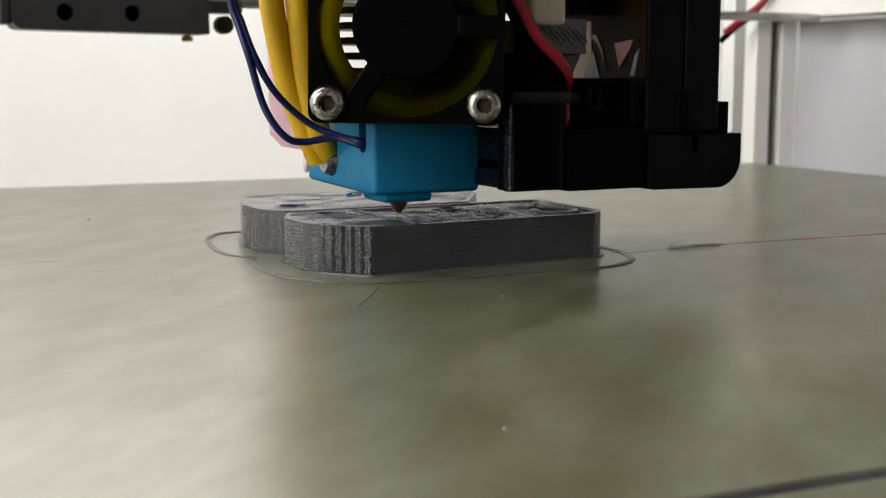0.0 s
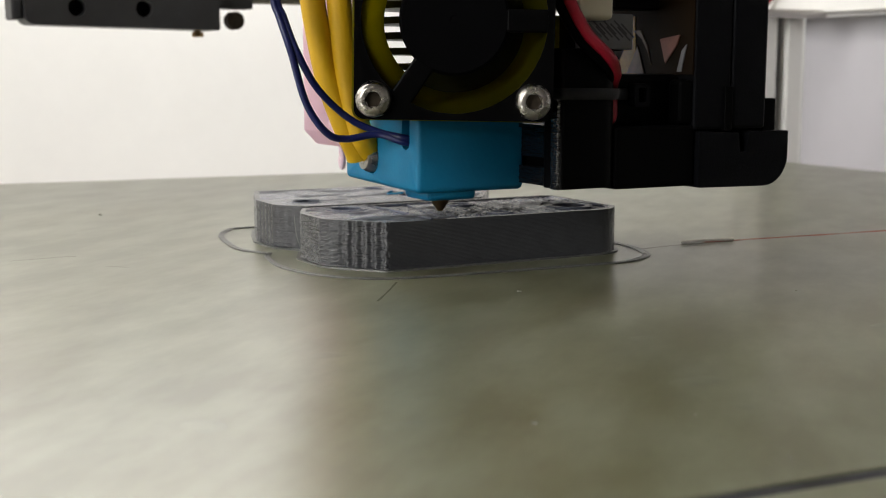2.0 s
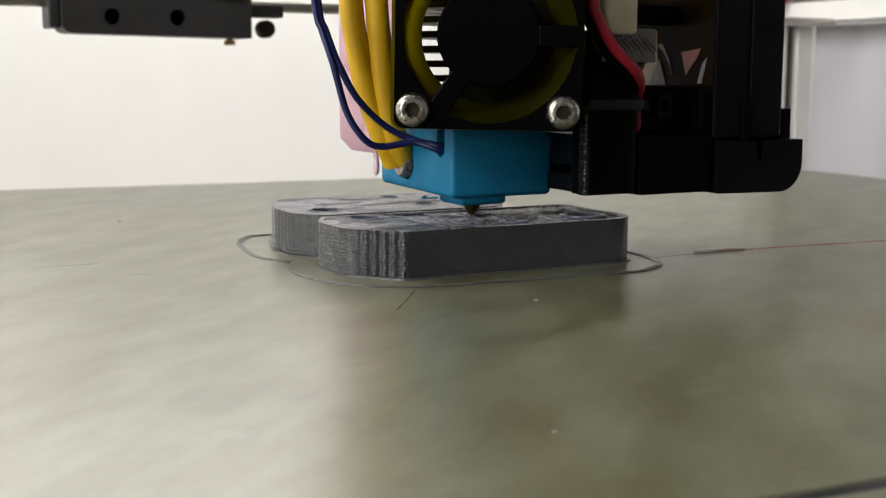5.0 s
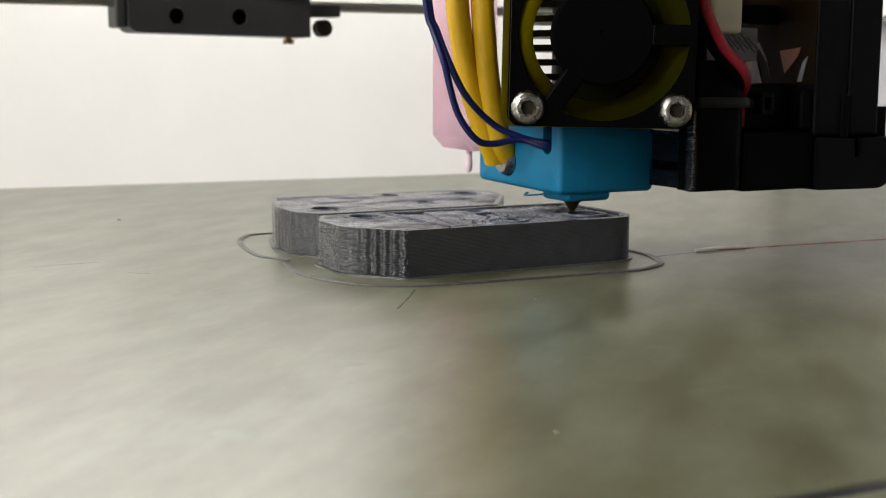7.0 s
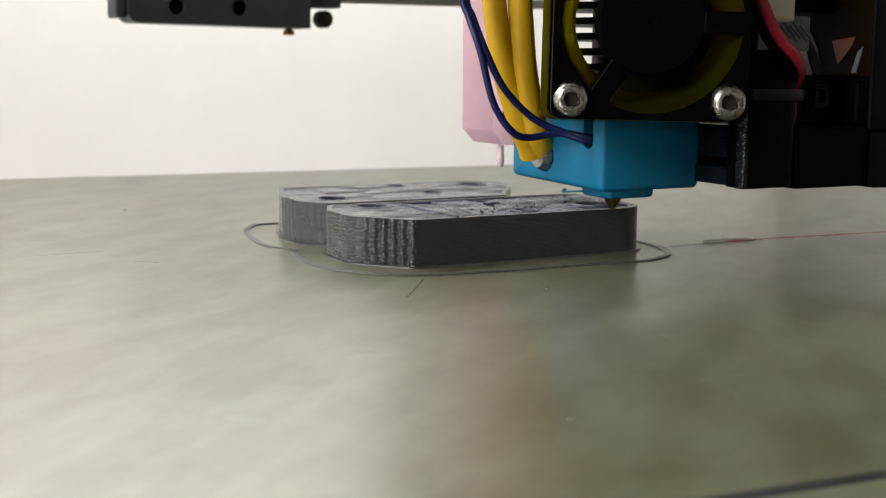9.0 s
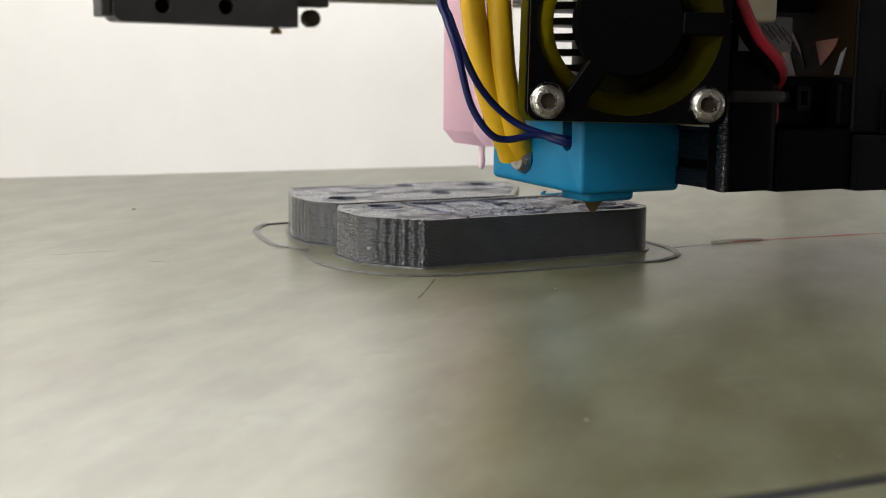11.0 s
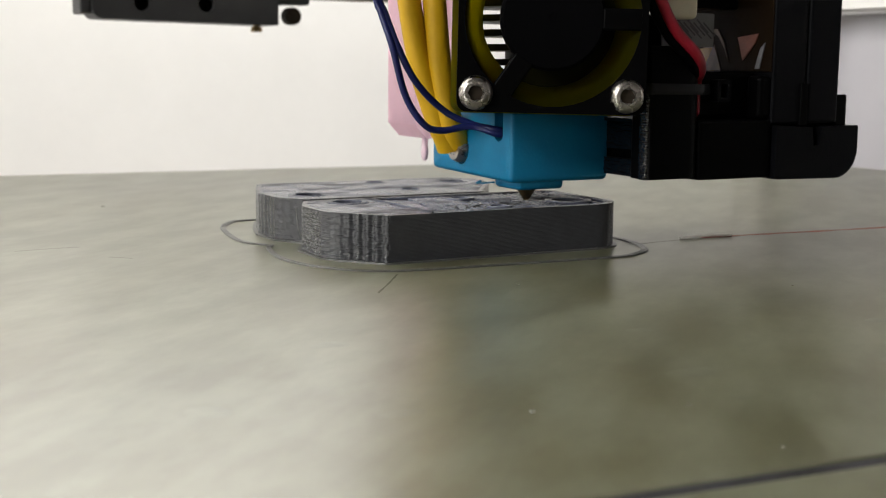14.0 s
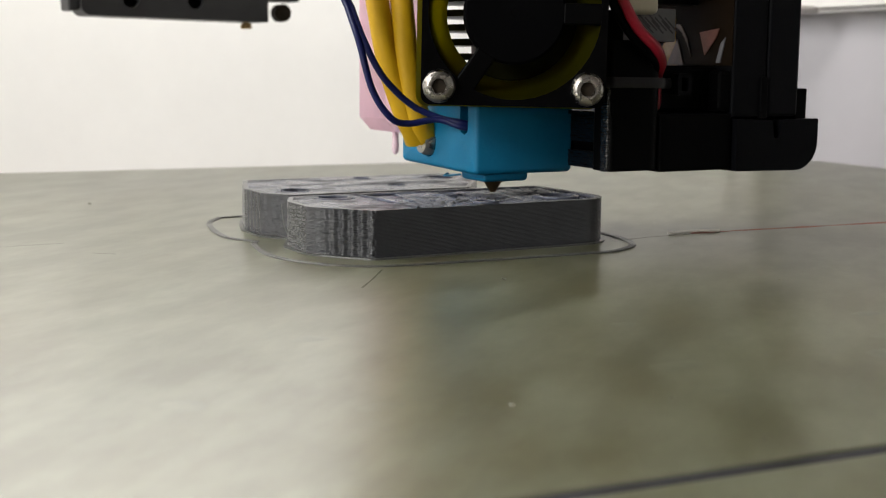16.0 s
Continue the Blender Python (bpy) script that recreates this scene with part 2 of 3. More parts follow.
def rounded(points, radii, seg=8):
    """A polygon in millimetres with its corners rounded."""
    out = []
    n = len(points)
    for i, (p, r) in enumerate(zip(points, radii)):
        p, a, b = Vector(p), Vector(points[i - 1]), Vector(points[(i + 1) % n])
        if r <= 0:
            out.append(tuple(p))
            continue
        u, v = (a - p).normalized(), (b - p).normalized()
        half = u.angle(v) / 2
        d = r / math.tan(half)
        s, e = p + u * d, p + v * d
        c = p + (u + v).normalized() * (r / math.sin(half))
        a0, a1 = math.atan2(*(s - c).yx), math.atan2(*(e - c).yx)
        turn = (a1 - a0 + math.pi) % (2 * math.pi) - math.pi
        out += [tuple(c + r * Vector((math.cos(a0 + turn * k / seg), math.sin(a0 + turn * k / seg)))) for k in range(seg + 1)]
    return out


def prism(outline, z0, z1, holes=(), m=None, bm=None):
    """A flat slab from an outline with holes, millimetres, from z0 to z1."""
    bm = bm or bmesh.new()
    first = []
    loops = []
    for loop in (outline, *holes):
        low = [bm.verts.new((x * K, y * K, z0 * K)) for x, y in loop]
        high = [bm.verts.new((x * K, y * K, z1 * K)) for x, y in loop]
        n = len(loop)
        for k in range(n):
            bm.faces.new((low[k], low[(k + 1) % n], high[(k + 1) % n], high[k]))
        loops.append((low, high))
        first += low + high
    for side in (0, 1):
        edges = []
        for pair in loops:
            v = pair[side]
            edges += [bm.edges.get((v[k], v[(k + 1) % len(v)])) for k in range(len(v))]
        bmesh.ops.triangle_fill(bm, use_beauty=True, use_dissolve=False, edges=edges)
    if m:
        bmesh.ops.transform(bm, matrix=m, verts=first)
    return bm


def along(outline, step):
    """Evenly spaced points round an outline, each with its outward normal and its way along it, in millimetres."""
    n = len(outline)
    turn = sum(outline[i - 1][0] * outline[i][1] - outline[i][0] * outline[i - 1][1] for i in range(n))
    out, way = [], 0.0
    for i in range(n):
        a, b = Vector(outline[i]), Vector(outline[(i + 1) % n])
        length = (b - a).length
        d = (b - a).normalized()
        count = max(1, round(length / step))
        for k in range(count):
            out.append((a + (b - a) * (k / count), Vector((d.y, -d.x)) * (1 if turn > 0 else -1), way + length * k / count))
        way += length
    return out


def layered_wall(name, outline, z0, z1, layer, offset, material, parent, label="", step=0.3, inset=0.5):
    """A printed wall of stacked beads; offset(point, normal, layer number) pushes a bead out, in millimetres."""
    pts = along(outline, step)
    n = len(pts)
    normals = [(pts[i - 1][1] + pts[i][1] + pts[(i + 1) % n][1]).normalized() for i in range(n)]
    count = round((z1 - z0) / layer)
    h = (z1 - z0) / count
    verts, faces = [], []
    rows = [(z0, -inset, 0)]
    for k in range(count):
        rows += [(z0 + (k + f) * h, push, k) for f, push in ((0.05, -0.055), (0.36, 0.0), (0.74, -0.008))]
    rows.append((z1, -0.055, count - 1))
    rows.append((z1, -inset, count - 1))
    for j, (z, push, k) in enumerate(rows):
        rim = j in (0, len(rows) - 1)
        for (p, _, way), q in zip(pts, normals):
            d = push if rim else push + offset(p, q, k)
            verts.append(((p.x + q.x * d) * K, (p.y + q.y * d) * K, z * K))
    for j in range(len(rows) - 1):
        for i in range(n):
            e = (i + 1) % n
            faces.append((j * n + i, j * n + e, (j + 1) * n + e, (j + 1) * n + i))
    last = (len(rows) - 1) * n
    faces += [(last + i, last + (i + 1) % n, (i + 1) % n, i) for i in range(n)]
    me = bpy.data.meshes.new(name)
    me.from_pydata(verts, [], faces)
    me.materials.append(M[material])
    me.polygons.foreach_set("use_smooth", [True] * len(me.polygons))
    me.set_sharp_from_angle(angle=radians(50))
    bm = bmesh.new()
    bm.from_mesh(me)
    bmesh.ops.recalc_face_normals(bm, faces=bm.faces)
    bm.to_mesh(me)
    bm.free()
    ob = new(name, me)
    ob.parent = parent
    if label:
        ob["label"] = label
    return ob


def structure(ob, label=""):
    return tagged(ob, label, kind="structure")


# ---- the room
bm = boxed(760, 1300, 430, 480, -700, 1700)
box(bm, -1600, -1160, 430, 480, -700, 1700)
box(bm, -1160, 760, 430, 480, -700, -150)
box(bm, -1160, 760, 430, 480, 1150, 1700)
structure(part("wall_north", bm, "room"), "wall with a wide window behind the printer")
structure(part("window_1", boxed(-1300, 900, 800, 805, -300, 1400), "room"), "wide window covered by a white blind")
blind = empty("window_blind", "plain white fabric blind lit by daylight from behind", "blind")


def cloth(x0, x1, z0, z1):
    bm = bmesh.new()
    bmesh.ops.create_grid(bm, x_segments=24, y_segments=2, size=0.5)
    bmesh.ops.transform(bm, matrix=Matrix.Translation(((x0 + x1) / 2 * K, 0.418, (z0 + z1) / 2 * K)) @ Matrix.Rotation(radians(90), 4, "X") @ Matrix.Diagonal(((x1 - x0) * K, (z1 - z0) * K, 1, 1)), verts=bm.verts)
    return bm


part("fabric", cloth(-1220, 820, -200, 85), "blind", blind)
# out of view: dim piece right, bright piece left, added for the bed's reflection
part("dim_cloth", cloth(190, 820, 85, 1200), "dim_cloth", blind, "unseen dim cloth added to darken the bed's reflection")
part("bright_fabric", cloth(-1220, 190, 85, 1200), "sheer", blind, "unseen bright cloth added to lift the bed's reflection")
part("bottom_bar", boxed(-1220, 820, 410, 426, -206, -192, 2), "alu", blind)
part("top_roll", boxed(-1220, 820, 405, 429, 1195, 1230, 6), "alu", blind)
structure(part("wall_east", boxed(1300, 1340, -1500, 430, -700, 1700), "room"), "pale side wall of the room")
structure(part("wall_south", boxed(-1600, 1300, -1540, -1500, -700, 1700), "room"), "pale wall of the room")
bm = boxed(-1640, -1600, -1500, -690, -700, 1700)
box(bm, -1640, -1600, 80, 430, -700, 1700)
box(bm, -1640, -1600, -690, 80, -700, 150)
box(bm, -1640, -1600, -690, 80, 1050, 1700)
structure(part("wall_west", bm, "room"), "pale wall with a window opening")
structure(part("floor", boxed(-1600, 1300, -1500, 430, -740, -700), "desk"), "brown floor of the room")
structure(part("ceiling", boxed(-1600, 1300, -1500, 430, 1700, 1740), "room"), "pale ceiling")

desk = empty("desk", "plain wooden desk that carries the printer", "desk")
part("tabletop", boxed(-500, 900, -350, 398, -110, -80, 3), "desk", desk)
for x in (-470, 870):
    for y in (-320, 370):
        part("leg", boxed(x - 25, x + 25, y - 25, y + 25, -700, -110, 2), "desk", desk)


# ---- the printer's frame
def extrusion(name, length, m, parent):
    """A white square profile, 20 mm, with a groove along each side."""
    s, g, d = 10, 3, 5
    q = []
    for k in range(4):
        a = k * math.pi / 2
        for x, y in ((s, -s), (s, -g), (s - d, -g), (s - d, g), (s, g)):
            q.append((x * math.cos(a) - y * math.sin(a), x * math.sin(a) + y * math.cos(a)))
    ob = part(name, prism(q, 0, length), "alu", parent, "white aluminium profile")
    ob.matrix_basis = m
    # dark inlays at the groove bottoms carry the shade as colour
    bm = bmesh.new()
    for k in range(4):
        a = k * math.pi / 2
        w = box(bmesh.new(), s - d - 0.2, s - d + 0.1, -g, g, 1, length - 1)
        bmesh.ops.rotate(w, cent=(0, 0, 0), matrix=Matrix.Rotation(a, 3, "Z"), verts=w.verts)
        me = bpy.data.meshes.new("groove")
        w.to_mesh(me)
        w.free()
        bm.from_mesh(me)
    part("groove", bm, "slot", ob, "groove with its shade painted dark")
    return ob


frame_thing = empty("printer_frame", "white aluminium profile frame of the printer on the desk", "frame")
extrusion("corner_post", 400, pose(0.345, 0.383, -0.08), frame_thing)
extrusion("corner_post", 400, pose(-0.045, 0.383, -0.08), frame_thing)
extrusion("side_beam", 362, pose(0.345, 0.011, 0.0628, -90, 0, 0), frame_thing)
extrusion("side_beam", 362, pose(-0.045, 0.011, 0.0628, -90, 0, 0), frame_thing)
extrusion("side_post", 400, pose(0.345, 0.0, -0.08), frame_thing)
extrusion("side_post", 400, pose(-0.045, 0.0, -0.08), frame_thing)
part("side_panel", boxed(356, 359, 10, 373, -80, 52, 0.5), "wall", frame_thing, "white side panel")

# ---- the bed
bed = empty("print_bed", "olive-grey coated print bed plate with cloudy stains", "print bed")
SQUARE = Matrix.Translation((0.144, 0.362, 0)) @ pose(0, 0, 0, 0, 0, -4.6) @ Matrix.Translation((-0.144, -0.362, 0))
for nm, b, c, lab in (
    ("plate", boxed(-2, 313, 66.5, 362, -3, 0, 0.3), "bed", "glossy olive-grey plate"),
    ("front_edge", boxed(-2, 313, 64.7, 66.5, -3, -0.2), "edge", "dark groove near the front"),
    ("front_strip", boxed(-2, 313, 25, 64.7, -3, -0.02, 0.2), "bed", "olive-grey front strip of the plate"),
    ("underside", boxed(-4, 315, 64.6, 364, -6, -3.1, 0.3), "bed_under", ""),
):
    part(nm, b, c, bed, lab).matrix_basis = SQUARE
for x in (40, 275):
    for y in (110, 320):
        part("spring_post", lathe([(4, -80), (4, -6)], 16, Matrix.Translation((x * K, y * K, 0))), "steel", bed)


def strip(points, w, h=0.06):
    """A thin flat trace on the bed."""
    line = spline(points, 6)
    bm = bmesh.new()
    rows = []
    for i, q in enumerate(line):
        d = (line[min(i + 1, len(line) - 1)] - line[max(i - 1, 0)]).normalized()
        s = Vector((-d.y, d.x, 0)) * w * K * (0.6 + 0.5 * noise.noise(q * 700))
        rows.append([bm.verts.new(q + s * e + Vector((0, 0, z * K))) for e, z in ((1, 0.004), (0.6, h), (-0.6, h), (-1, 0.004))])
    for a, b in zip(rows, rows[1:]):
        for k in range(3):
            bm.faces.new((a[k], a[k + 1], b[k + 1], b[k]))
    bm.faces.new(rows[0])
    bm.faces.new(rows[-1][::-1])
    return bm


part("pencil_line", strip([(150, 183.3, 0), (164, 182.2, 0), (180, 180.8, 0), (200, 179.3, 0), (230, 177.5, 0)], 1.0, 0.02), "redline", bed, "thin red pencil line")
part("sliver", tube([(144.7, 183.2, 0.3), (150.5, 183.0, 0.42), (156.3, 182.4, 0.3)], 0.26, 8, 6), "sliver", bed, "pale plastic sliver", 60)
part("scuff", strip([(134, 181.4, 0), (140, 182.2, 0), (148, 182.4, 0), (158, 181.8, 0)], 0.6, 0.02), "scratch", bed, "dark scuff")
for pts, w in (([(31, 219, 0), (37.5, 219.6, 0), (42, 219.4, 0)], 0.16), ([(79.4, 169.9, 0), (75.1, 163.7, 0), (70.2, 157, 0)], 0.3), ([(44, 206, 0), (47, 203, 0)], 0.15)):
    part("scratch", strip(pts, w, 0.02), "scratch", bed, "fine scratch")
rng = random.Random(5)
for x, y, r in ((91.8, 154.4, 0.36), (71.8, 90.4, 0.2), (70.4, 76.3, 0.2), (128, 136, 0.2), (60, 280, 0.4), (57, 95, 0.3)):
    bm = bmesh.new()
    bmesh.ops.create_icosphere(bm, subdivisions=2, radius=r * K)
    for v in bm.verts:
        v.co *= 1 + 0.3 * noise.noise(v.co * 4000)
        v.co.z *= 0.5
    bmesh.ops.translate(bm, vec=(x * K, y * K, r * 0.2 * K), verts=bm.verts)
    part("speck", bm, "blob", bed, "pale plastic speck", 60)

for x, y, rx, ry in ((51, 129.4, 2.6, 1.8), (80.5, 100.5, 3.4, 2.0), (106, 94.5, 3.6, 2.2), (78, 90.5, 1.1, 1.1), (30, 108, 2.2, 2.6), (112, 101, 2.4, 1.6), (46, 100, 2.6, 1.4), (88, 120, 2.0, 1.4), (120, 112, 2.6, 1.5)):
    bm = bmesh.new()
    ring = [bm.verts.new(((x + rx * math.cos(a) * q) * K, (y + ry * math.sin(a) * q) * K, 0.001 * K)) for a in [2 * math.pi * k / 28 for k in range(28)] for q in [0.9 + 0.35 * noise.noise((math.cos(a) * 0.8 + x, math.sin(a) * 0.8 + y, 0))]]
    top = bm.verts.new((x * K, y * K, 0.03 * K))
    for k in range(28):
        bm.faces.new((ring[k], ring[(k + 1) % 28], top))
    part("stain", bm, "stain", bed, "pale dried glue stain", 60)

# ---- the two printed parts
TOP = 7.92


OUT1 = rounded([(78.2, 205.4), (75.1, 198.5), (75.1, 188.8), (82.6, 179.3), (130, 179.3), (130, 205.4)], [2, 5, 5, 1.0, 7, 2.5], 8)
OUT2 = rounded([(79.5, 207.6), (115.8, 207.6), (126, 222.3), (128.6, 231), (124, 237), (81.4, 238.6), (78.3, 230.5), (75.8, 222), (75.8, 213)], [2, 1.2, 3, 2, 3, 1.2, 2, 4, 4], 6)


def shrink(outline, d):
    c = Vector((sum(p[0] for p in outline) / len(outline), sum(p[1] for p in outline) / len(outline)))
    n = len(outline)
    out = []
    for i in range(n):
        a, p, b = Vector(outline[i - 1]), Vector(outline[i]), Vector(outline[(i + 1) % n])
        t = ((p - a).normalized() + (b - p).normalized()).normalized()
        s = Vector((-t.y, t.x))
        if s.dot(c - p) < 0:
            s = -s
        out.append(tuple(p + s * d))
    return out


H1 = [(84.7, 200.8, 2.6), (122.4, 187.6, 3.0), (106.2, 198.6, 1.7), (106.2, 184.6, 1.5)]
H2 = [(83.3, 215.4, 2.6), (104.9, 233.2, 1.6), (105.4, 218.2, 1.6), (120.9, 229.4, 2.4)]
for nm, outline, holes in (("printed_plate", OUT1, H1), ("printed_plate", OUT2, H2)):
    first = outline is OUT1
    thing = empty(nm, "half-finished grey printed plate under the nozzle" if first else "finished grey printed plate with bolt holes on the bed", "printed part", "printed plates")
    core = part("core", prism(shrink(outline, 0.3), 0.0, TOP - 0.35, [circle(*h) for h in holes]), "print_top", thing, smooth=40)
    corner = Vector((82.6, 179.3) if first else (75.8, 213))

    def bead(p, q, k, corner=corner, first=first):
        """Uneven beads on the flanks, and the upright ringing that fades away from a sharp corner."""
        side = max(0.0, -q.x)
        d = (p - corner).length
        d_in = 0.02 + 0.10 * side * noise.noise((p.x * 0.28, p.y * 0.28, k * 3.7)) + 0.05 * side * noise.noise((p.x * 1.3, p.y * 1.3, k * 1.9)) + 0.010 * noise.noise((p.x * 0.2, p.y * 0.2, k * 0.9))
        if side > 0.35:
            sway = 0.9 * noise.noise((p.x * 0.2, k * 0.31, 7.0)) + 1.3 * noise.noise((p.y * 0.9, k * 0.83, 3.0))
            d_in += (0.34 if first else 0.10) * math.exp(-max(0.0, d - 6.5) / 2.5) * max(-0.55, min(0.55, math.sin(2 * math.pi * d / 1.75 + sway)))
        if q.x > 0.5:
            d_in += 0.03 * math.sin(2 * math.pi * p.y / 2.1 + 0.5 * noise.noise((p.y, k * 0.4, 1.0)))
        return d_in

    layered_wall("wall", outline, 0.0, TOP, 0.22, bead, "print", thing, "stacked printed layers", 0.24, 0.9)
    inner = shrink(outline, 0.9)
    for d in (1.12, 1.56):
        ring = [Vector((p.x, p.y, TOP - 0.2)) * K for p, _, _ in along(shrink(outline, d), 1.0)]
        part("top_bead", tube((), 0.2, 6, line=ring + ring[:1]), "print_top", thing, "", 60)
    for x, y, r in holes:
        for k in range(3 if r > 2 else 2):
            loop = [Vector((x + (r + 0.2 + 0.43 * k) * math.cos(a), y + (r + 0.2 + 0.43 * k) * math.sin(a), TOP - (0.13 if first or k == 0 else 0.2))) * K for a in [2 * math.pi * j / 32 for j in range(33)]]
            part("hole_bead", tube((), 0.23, 6, line=loop), "print_top", thing, "printed ring round a bolt hole", 60)
    if first:
        lo, hi = min(p[1] for p in inner), max(p[1] for p in inner)
        skin = [p for p in inner if p[0] < 88]
        i = max(range(len(skin)), key=lambda k: (Vector(skin[k]) - Vector(skin[(k + 1) % len(skin)])).length)
        skin = skin[i + 1:] + skin[:i + 1]
        ends = [(91.0, lo), (90.2, hi)]
        if abs(skin[-1][1] - lo) > abs(skin[-1][1] - hi):
            ends = ends[::-1]
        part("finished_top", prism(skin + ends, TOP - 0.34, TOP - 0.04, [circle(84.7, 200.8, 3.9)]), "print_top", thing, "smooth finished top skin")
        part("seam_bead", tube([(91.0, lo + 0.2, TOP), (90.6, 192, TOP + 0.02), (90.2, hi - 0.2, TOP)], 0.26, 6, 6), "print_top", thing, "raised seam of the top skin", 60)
        rnd = random.Random(11)
        row = 0
        while row < 70:
            x = 93.5 + row * 0.46
            y0, y1 = lo + 0.4 + 2.2 * rnd.random(), hi - 0.6 - 2.0 * rnd.random()
            cut = rnd.uniform(y0 + 3, y1 - 3)
            for a, b in ((y0, cut - rnd.uniform(0.1, 0.7)), (cut, y1)):
                q = [(x + 0.55 * (y - lo) * 0.35 + 0.12 * rnd.uniform(-1, 1), y, TOP - 0.38 + 0.10 * rnd.random()) for y in (a, (a + b) / 2, b)]
                if q[-1][0] < 128.6 and all((Vector(p[:2]) - Vector(h[:2])).length > h[2] + 0.7 for p in q for h in holes):
                    part("fresh_strand", tube(q, rnd.uniform(0.17, 0.26), 6, 4), "print_top", thing, "", 60)
            row += 1
        for k in range(20):
            x, y = rnd.uniform(97, 112), rnd.uniform(183, 190)
            a = rnd.uniform(0.2, 1.2)
            w = rnd.uniform(0.5, 1.3)
            part("loose_strand", tube([(x, y, TOP - 0.1), (x + w * math.cos(a) * 0.5, y + w * math.sin(a) * 0.5, TOP + rnd.uniform(0.0, 0.22)), (x + w * math.cos(a), y + w * math.sin(a), TOP - 0.1)], 0.1, 5, 4), "skirt", thing, "", 60)
    else:
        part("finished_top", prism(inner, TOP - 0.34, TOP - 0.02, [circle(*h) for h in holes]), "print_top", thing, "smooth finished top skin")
    part("foot", prism(shrink(outline, -0.7), 0.0, 0.25, [shrink(outline, 0.3)]), "skirt", thing, "squashed first layer", 40)

part_line = [(73.0, 207.0), (71.2, 203), (69.4, 193), (70.2, 185.4), (72.6, 179.8), (76.0, 175.6), (82, 172.6), (96, 171.3), (119, 170.3), (125.4, 171.8), (130.2, 175.6), (133.2, 182.5), (134.2, 192), (134.4, 205), (134.2, 224), (133, 234), (127, 241.5), (100, 242.6), (80.4, 242.6), (76.6, 240.4), (73.2, 234.2), (70.9, 224), (70.0, 213.4)]
skirt = empty("skirt", "thin grey outline of filament round the printed plates", "filament line")
c0 = Vector((102, 208))
for k in range(3):
    ring = [(c0.x + (x - c0.x) * (1 + 0.011 * k), c0.y + (y - c0.y) * (1 + 0.011 * k), 0.1) for x, y in part_line]
    part("strand", tube(ring + [ring[0]], 0.19, 6, 5, 0.8), "skirt", skirt)
part("strand", tube([(78.5, 206.3, 0.1), (77.6, 206.5, 3), (77.2, 206.4, 6.5)], 0.08, 5, 4), "skirt", skirt)

# ---- the moving carriage at the back and its rail
rail = empty("back_rail", "thin steel guide rail along the back of the printer", "rail")
part("rod", tube([(-36, 343, 51.5), (150, 343, 51.7), (336, 343, 51.9)], 1.5, 12, 2), "rail", rail)

carriage = empty("gantry_carriage", "dark anodised carriage block with two bolt holes on the back rail", "carriage")
q = rounded([(-28.5, -4.2), (23.0, -5.0), (23.0, 13), (-28.5, 13)], [2.5, 0.4, 0.4, 2.5], 5)
part("block", prism(q, -0.5, 12, [circle(-15.4, 0.2, 2.25), circle(2.2, 0.3, 2.25)], Matrix.Rotation(radians(90), 4, "X") @ Matrix.Scale(-1, 4, (0, 0, 1))), "gantry", carriage, "dark anodised block", 40)
for x in (-15.4, 2.2):
    part("bolt", lathe([(2.2, 2.0), (2.2, 6)], 16, Matrix.Translation((x * K, 0, 0.25 * K)) @ Matrix.Rotation(radians(-90), 4, "X")), "black", carriage, "sunken black bolt")
part("end_plate", boxed(-31.5, -28.6, 1, 11, -3, 13, 0.6), "gantry", carriage)
part("tab", boxed(23.1, 33.5, 2, 9, 1.0, 4.5, 0.5), "gantry", carriage)
part("pulley", lathe([(0.8, -2.1), (2.2, -2), (2.5, -1.6), (2.1, -1.2), (2.1, 1.2), (2.5, 1.6), (2.2, 2)], 20, pose(0.0285, 0.004, -0.0022, 90, 0, 0)), "socket", carriage, "grey idler pulley", 40)
clamp = part("belt_clamp", boxed(9.5, 22.0, -2.5, 3.0, 6.2, 9.0, 0.5), "gantry", carriage, "dark belt clamp")
for x in (11.5, 15.5, 19.5):
    part("clamp_screw", lathe([(1.3, 0), (1.3, 0.7), (1.0, 1.0), (0.4, 1.0)], 14, pose(x * K, -0.0025, 0.0076, 90, 0, 0)), "steel", clamp, "small steel screw", 40)
part("screw", lathe([(1.6, 0), (1.6, 1.2), (0.9, 1.5), (0.9, 2)], 12, Matrix.Translation((0.018, 0.004, -0.0068))), "brass", carriage, "small brass screw")

# ---- the print head, about the tip of its nozzle
print_head = empty("extruder", "moving printer extruder with blue silicone sock, black fans and yellow wires", "extruder")

# heater block in its silicone sock
side = [(-10.5, 4.2), (18.4, 4.9), (18.4, 17), (-10.5, 17)]
slot = [(-7.6, 16.2), (-7.6, 12.3), (-7.3, 11.5), (-6.2, 11.0), (-5.1, 11.5), (-4.8, 12.3), (-4.8, 16.2)]
hole = circle(7.2, 9.2, 2.9, 24)
TURN = Matrix(((0, 0, 1, 0), (1, 0, 0, 0), (0, 1, 0, 0), (0, 0, 0, 1)))


